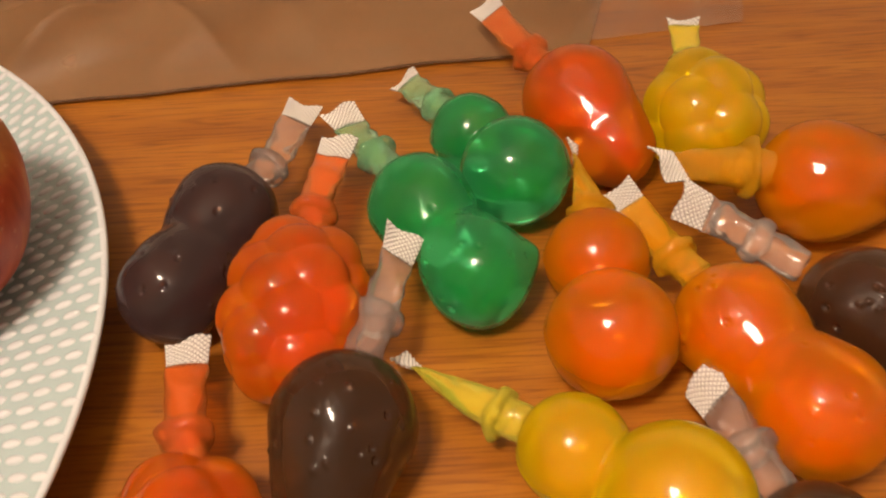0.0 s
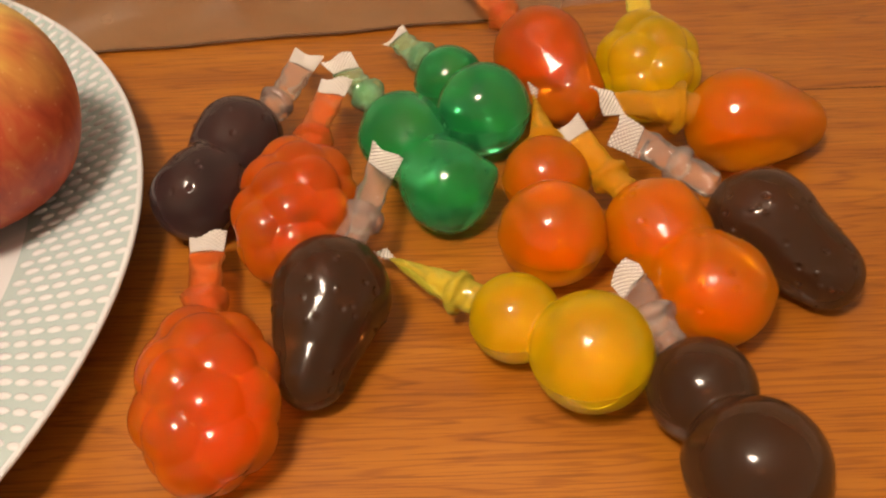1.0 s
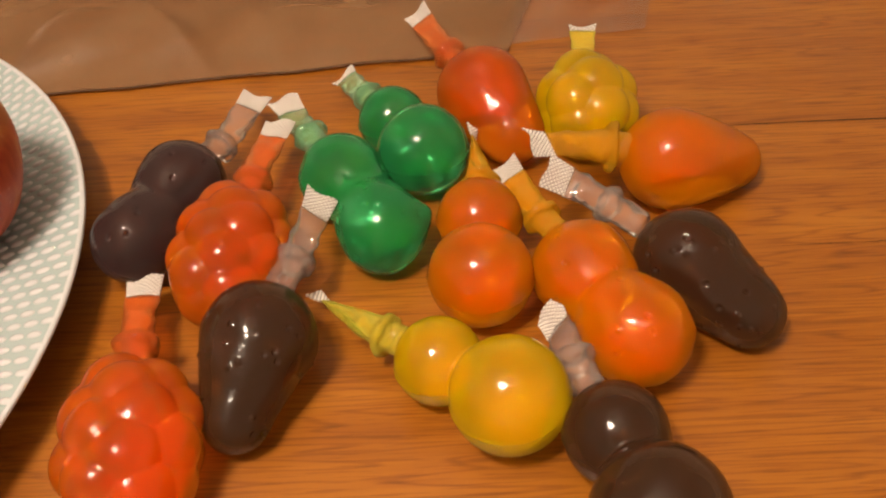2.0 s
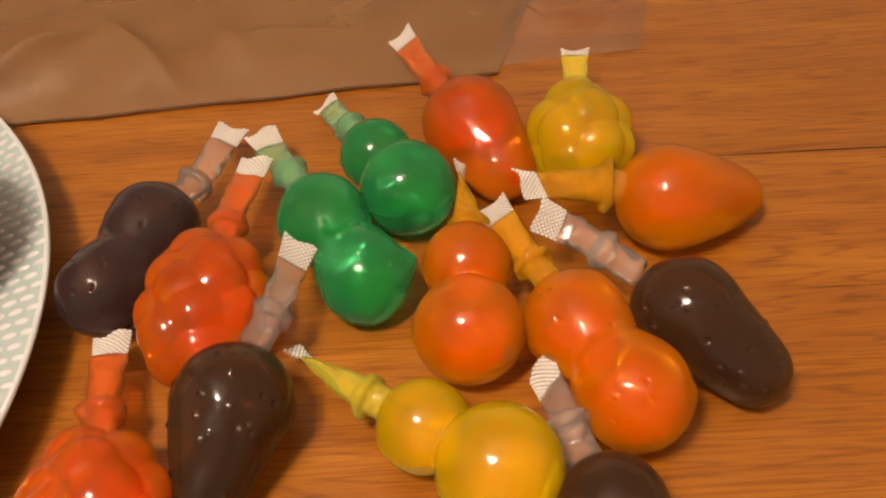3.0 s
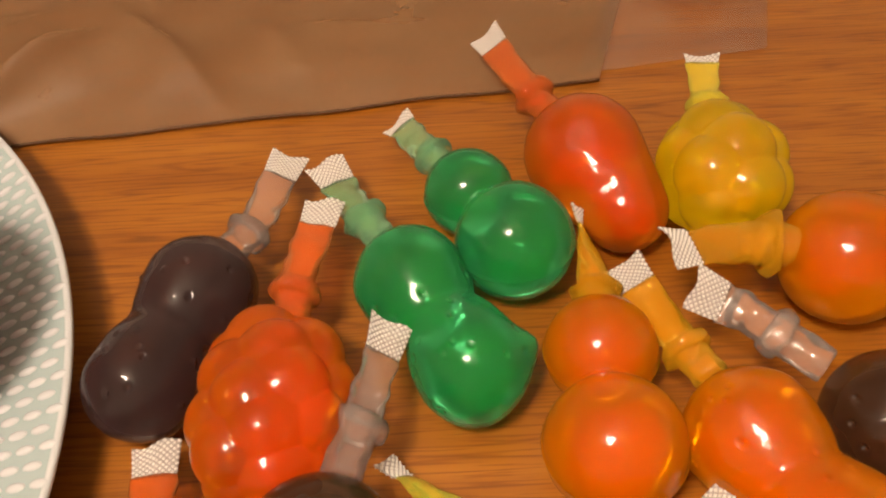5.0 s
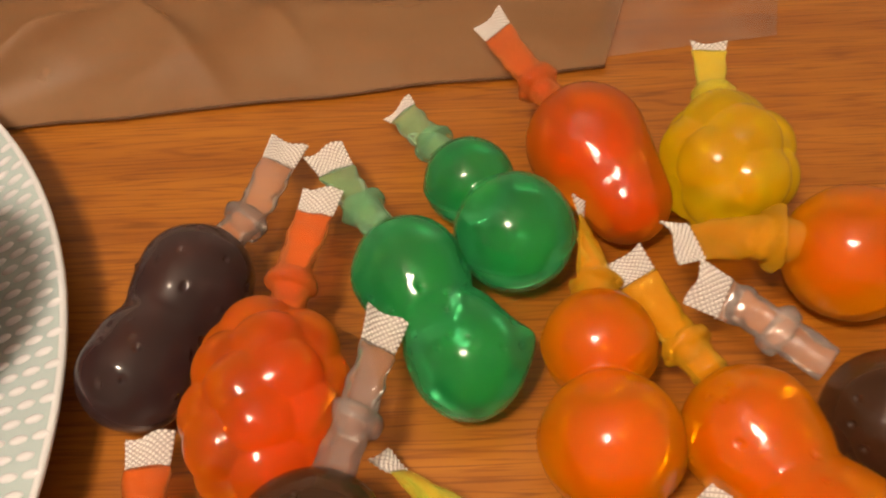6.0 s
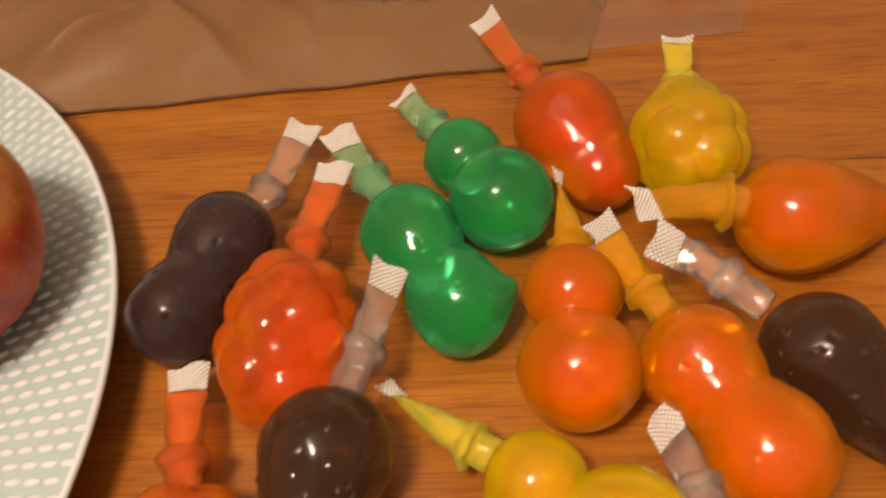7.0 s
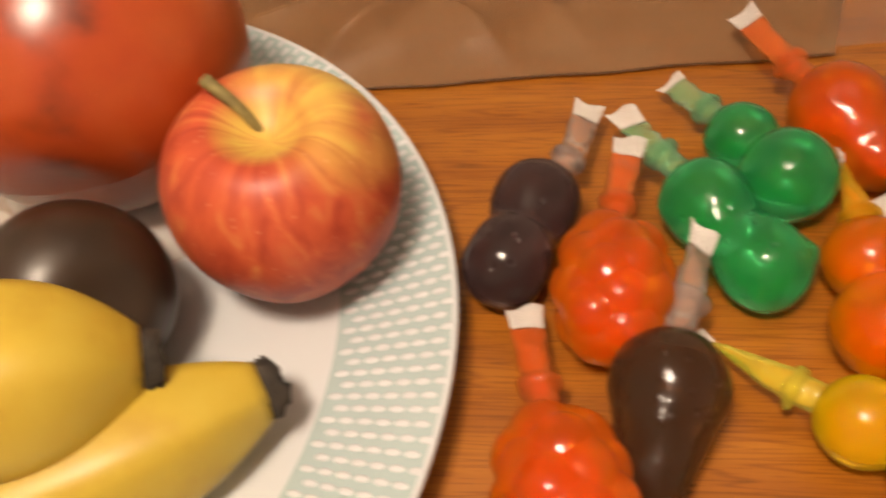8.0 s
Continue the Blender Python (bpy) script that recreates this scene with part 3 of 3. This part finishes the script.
def plate():
    root = thing("plate", (PLATE[0], PLATE[1], 0.0), "large white china plate with an aqua rim and raised white dashes", "plate")
    inner = RIM - 0.048
    prof = [(0.0005, 0.010), (inner - 0.02, 0.010), (inner - 0.003, 0.0115), (inner, 0.0125)]
    v, f = ring_mesh(prof)
    piece("well", v, f, CHINA, root)
    slope = (RIM_Z - 0.0005 - 0.0125) / 0.046
    prof = [(inner, 0.0125), (inner + 0.015, 0.0125 + slope * 0.015), (inner + 0.03, 0.0125 + slope * 0.03), (RIM - 0.002, RIM_Z - 0.0005)]
    v, f = ring_mesh(prof)
    rim = piece("rim", v, f, AQUA, root, "aqua glazed rim")
    prof = [(RIM - 0.0022, RIM_Z - 0.0006), (RIM - 0.0012, RIM_Z + 0.0004), (RIM, RIM_Z), (RIM + 0.0004, RIM_Z - 0.0012), (RIM - 0.001, RIM_Z - 0.003),
            (RIM - 0.03, 0.0115), (RIM - 0.06, 0.005), (RIM - 0.085, 0.0005), (RIM - 0.09, 0.0005), (RIM - 0.095, 0.005), (0.0005, 0.006)]
    v, f = ring_mesh(prof)
    piece("underside", v, f, CHINA, root)
    # raised dashes in rings
    V, F = [], []
    rings = 6
    for k in range(2 * rings):
        r = inner + 0.0050 + 0.5 * k * 0.0072
        z = 0.0125 + slope * (r - inner)
        count = 118
        for j in range(count):
            a = 2 * math.pi * (j + 0.5 * (k % 2)) / count
            ca, sa = math.cos(a), math.sin(a)
            base = len(V)
            for h, q in ((0.0, 1.0), (0.0006, 0.85), (0.0009, 0.45)):
                for i in range(10):
                    t = 2 * math.pi * i / 10
                    dr, dt = 0.0031 * q * math.cos(t), 0.0015 * q * math.sin(t)
                    rr = r + dr
                    V.append((PLATE[0] + rr * ca - dt * sa, PLATE[1] + rr * sa + dt * ca, z + slope * dr + h + 0.0001))
            for lay in (0, 10):
                F += [(base + lay + i, base + lay + (i + 1) % 10, base + lay + 10 + (i + 1) % 10, base + lay + 10 + i) for i in range(10)]
            F.append(tuple(base + 20 + i for i in range(10)))
    tagged(piece("relief", V, F, CHINA, rim, "raised white dashes"), kind="stuff")


plate()


def round_fruit(name, centre, r, squash, dip, lobes, material, root, tilt=0.0, lean=(1, 0, 0), rows=64, cols=96):
    """A round fruit with a hollow at its top; lobes swell it in ribs."""
    V = []
    m = Matrix.Rotation(tilt, 4, Vector(lean))
    for i in range(rows):
        t = math.pi * i / (rows - 1)
        for j in range(cols):
            a = 2 * math.pi * j / cols
            d = math.sin(t)
            rr = r * (1 + lobes * math.cos(5 * a) * d * max(-math.cos(t), 0))
            z = squash * r * math.cos(t)
            z -= dip * math.exp(-(d * r / (0.30 * r)) ** 2) * (1 if t < math.pi / 2 else -0.6)
            wide = rr * (d ** 0.88) * (1 + 0.06 * math.cos(t))
            V.append((wide * math.cos(a), wide * math.sin(a), z))
    ob = mesh_object(name, V, grid_faces(rows, cols), material)
    ob.parent = root
    ob.matrix_basis = Matrix.Translation(Vector(centre) - root.location) @ m
    return ob


def apple():
    c = (-0.1285, 0.245, 0.0555)
    root = thing("apple", (c[0], c[1], 0.0125), "red and yellow striped apple resting on the plate", "apple")
    round_fruit("flesh", c, 0.0455, 0.97, 0.017, 0.03, APPLE, root, radians(8), (1, 0.4, 0))
    line = spline([(c[0] - 0.001, c[1] + 0.000, 0.079), (c[0] - 0.009, c[1] + 0.001, 0.092), (c[0] - 0.022, c[1] + 0.004, 0.102)], 14)
    w = np.linspace(0.0016, 0.0026, 14)
    v, f = sweep(line, w, w, np.zeros(14), 12)
    piece("stem", v, f, STEM, root, "thin green-brown stem")


def red_fruit():
    c = (-0.228, 0.283, 0.078)
    root = thing("pomegranate", (c[0], c[1], 0.010), "large glossy red-orange pomegranate in cling film on the plate", "pomegranate")
    round_fruit("rind", c, 0.068, 0.95, 0.010, 0.02, POME, root, radians(-70), (1, 0.3, 0))
    # cling film gathered under the fruit
    prof = [(0.0685, 0.066), (0.0640, 0.047), (0.0560, 0.030), (0.0565, 0.018), (0.0660, 0.0135)]
    V = []
    cols = 120
    for k, (r, z) in enumerate(prof):
        for j in range(cols):
            a = 2 * math.pi * j / cols
            w = 1 + (0.012 + 0.018 * k / 4) * noise.noise(Vector((3 * math.cos(a), 3 * math.sin(a), k * 0.4))) + 0.006 * math.sin(23 * a + k)
            V.append((c[0] + r * w * math.cos(a), c[1] + r * w * math.sin(a), z + 0.004 * (w - 1) * 20 * (k < 4)))
    piece("wrapper", V, grid_faces(len(prof), cols), CLING, root, "clear cling film gathered under the fruit")


def plum():
    c = (-0.192, 0.186, 0.046)
    root = thing("plum", (c[0], c[1], 0.010), "dark brown-black plum on the plate", "plum")
    round_fruit("flesh", c, 0.036, 0.97, 0.004, 0.0, PLUM, root, radians(60), (0.4, 1, 0))


def banana(line, r, label, seed):
    root = thing("banana", (line[1][0], line[1][1], 0.010), label, "banana", "bananas on the plate")
    n = 48
    P = spline(line, n)
    q = np.linspace(0, 1, n)
    w = r * np.minimum(np.clip((q + 0.05) * 4, 0, 1) ** 0.6, 1 - 0.60 * np.clip((q - 0.70) / 0.30, 0, 1) ** 2.2)
    T = np.gradient(P, axis=0)
    T /= np.linalg.norm(T, axis=1)[:, None]
    V = []
    cols = 40
    for p, u, k in zip(P, T, w):
        side, up = axes(u)
        for j in range(cols):
            a = 2 * math.pi * j / cols
            rr = k * (0.955 + 0.085 * abs(math.cos(2.5 * a + 0.3 + 0.4 * seed)) ** 3)
            V.append(p + rr * (math.cos(a) * side + math.sin(a) * up))
    f = grid_faces(n, cols) + [tuple(range(cols - 1, -1, -1)), tuple(range((n - 1) * cols, n * cols))]
    peel = piece("peel", V, f, BANANA, root)
    tip = spline([P[-1] - T[-1] * 0.001, P[-1] + T[-1] * 0.003, P[-1] + T[-1] * 0.0065], 9)
    ww = w[-1] * np.array([1.0, 1.06, 0.95, 1.05, 0.85, 1.0, 0.8, 0.9, 0.5])
    v, f = sweep(tip, ww, ww * 0.9, np.zeros(9), 22)
    v = [p + 0.0035 * noise.noise_vector(p * 160 + Vector((seed * 3, 0, 0))) for p in map(Vector, v)]
    piece("tip", v, f, BANANA_TIP, peel, "dried black tip")


apple()
red_fruit()
plum()
banana([(-0.33, 0.102, 0.050), (-0.26, 0.111, 0.066), (-0.19, 0.133, 0.069), (-0.146, 0.158, 0.056)], 0.0310, "yellow banana with a black tip lying on another", 1)
banana([(-0.31, 0.070, 0.031), (-0.23, 0.084, 0.031), (-0.165, 0.124, 0.034), (-0.113, 0.169, 0.033)], 0.0262, "yellow banana with a black tip on the plate", 2)


# ---- the plastic bag behind ----
def bag():
    root = thing("plastic_bag", (-0.05, 0.5, 0.0), "crumpled brownish translucent plastic bag lying flat on the table", "bag")
    rng = np.random.default_rng(21)
    creases = []
    for k in range(16):
        cx, cy = rng.uniform(-0.33, 0.14), rng.uniform(0.40, 0.68)
        a = rng.normal(0.5, 0.9)
        creases.append((cx, cy, math.cos(a), math.sin(a), rng.uniform(0.015, 0.06), rng.uniform(0.003, 0.009) * rng.choice([1, -0.6])))
    # the folds that cross the near corner
    creases += [(-0.146, 0.405, -0.64, -0.77, 0.034, 0.020), (-0.098, 0.426, 0.77, -0.64, 0.040, 0.014), (-0.19, 0.425, 0.85, 0.53, 0.05, 0.014), (-0.02, 0.455, 0.97, 0.22, 0.05, 0.004), (0.0, 0.419, 0.96, 0.28, 0.012, 0.004), (-0.058, 0.446, 0.8, 0.6, 0.005, 0.004), (-0.048, 0.441, 0.8, 0.6, 0.004, 0.003)]
    nx, ny = 220, 120
    for layer in (0, 1):
        V = []
        for j in range(ny):
            for i in range(nx):
                p, q = i / (nx - 1), j / (ny - 1)
                x = -0.36 + p * 0.455 + 0.05 * q * p
                y0 = 0.3705 + (x + 0.151) * 0.262 + 0.0018 * noise.noise(Vector((x * 25, 0, 0)))
                y = y0 + q * 0.32
                edge = min(q * 14, (1 - p) * 10, (1 - q) * 5, 1)
                z = 0.006 + 0.004 * noise.noise(Vector((x * 11, y * 15, 1.7))) + 0.0012 * noise.noise(Vector((x * 50, y * 60, 4.2)))
                if layer:
                    for cx, cy, ca, sa, size, h in creases:
                        u, v = (x - cx) * ca + (y - cy) * sa, -(x - cx) * sa + (y - cy) * ca
                        if abs(u) < size * 2 and abs(v) < 0.08:
                            z += h * math.exp(-(u / size) ** 2) * math.exp(-abs(v) / (0.007 if v > 0 else 0.022))
                z = (0.0028 if layer else 0.0012) + edge * z * (1 if layer else 0.15)
                V.append((x, y, max(z, 0.0008 + 0.001 * layer)))
        ob = piece("top_sheet" if layer else "bottom_sheet", V, grid_faces(ny, nx, False), BAG, root)
    # the doubled edge of the film along the front, its shade in the colour
    line = []
    for i in range(90):
        x = -0.36 + 0.455 * i / 89
        line.append((x, 0.3705 + (x + 0.151) * 0.262 + 0.0018 * noise.noise(Vector((x * 25, 0, 0))) - 0.0004, 0.0020 + 0.0003 * noise.noise(Vector((x * 40, 3, 0)))))
    v, f = sweep(np.array(line), [0.0007] * 90, [0.0010] * 90, [0] * 90, 8)
    piece("shaded_hem", v, f, SHADED_HEM, root, "doubled film edge, darkened for the shade under it")
    # the empty clear end of the bag
    V = []
    n = 50
    for j in range(n):
        for i in range(n):
            p, q = i / (n - 1), j / (n - 1)
            x = 0.085 + p * (0.085 - 0.02 * q) + 0.05 * q
            y = 0.4385 + (p * 0.085) * 0.30 + q * 0.25
            z = 0.0015 + min(p * 8, (1 - p) * 8, q * 8, 1) * (0.004 + 0.004 * noise.noise(Vector((x * 30, y * 22, 7))) + 0.030 * max(0, 0.22 - abs(noise.noise(Vector((x * 45, y * 25, 2))))))
            V.append((x, y, max(z, 0.001)))
    piece("clear_end", V, grid_faces(n, n, False), CLEAR_BAG, root, "clear wrinkled end of the bag")


bag()
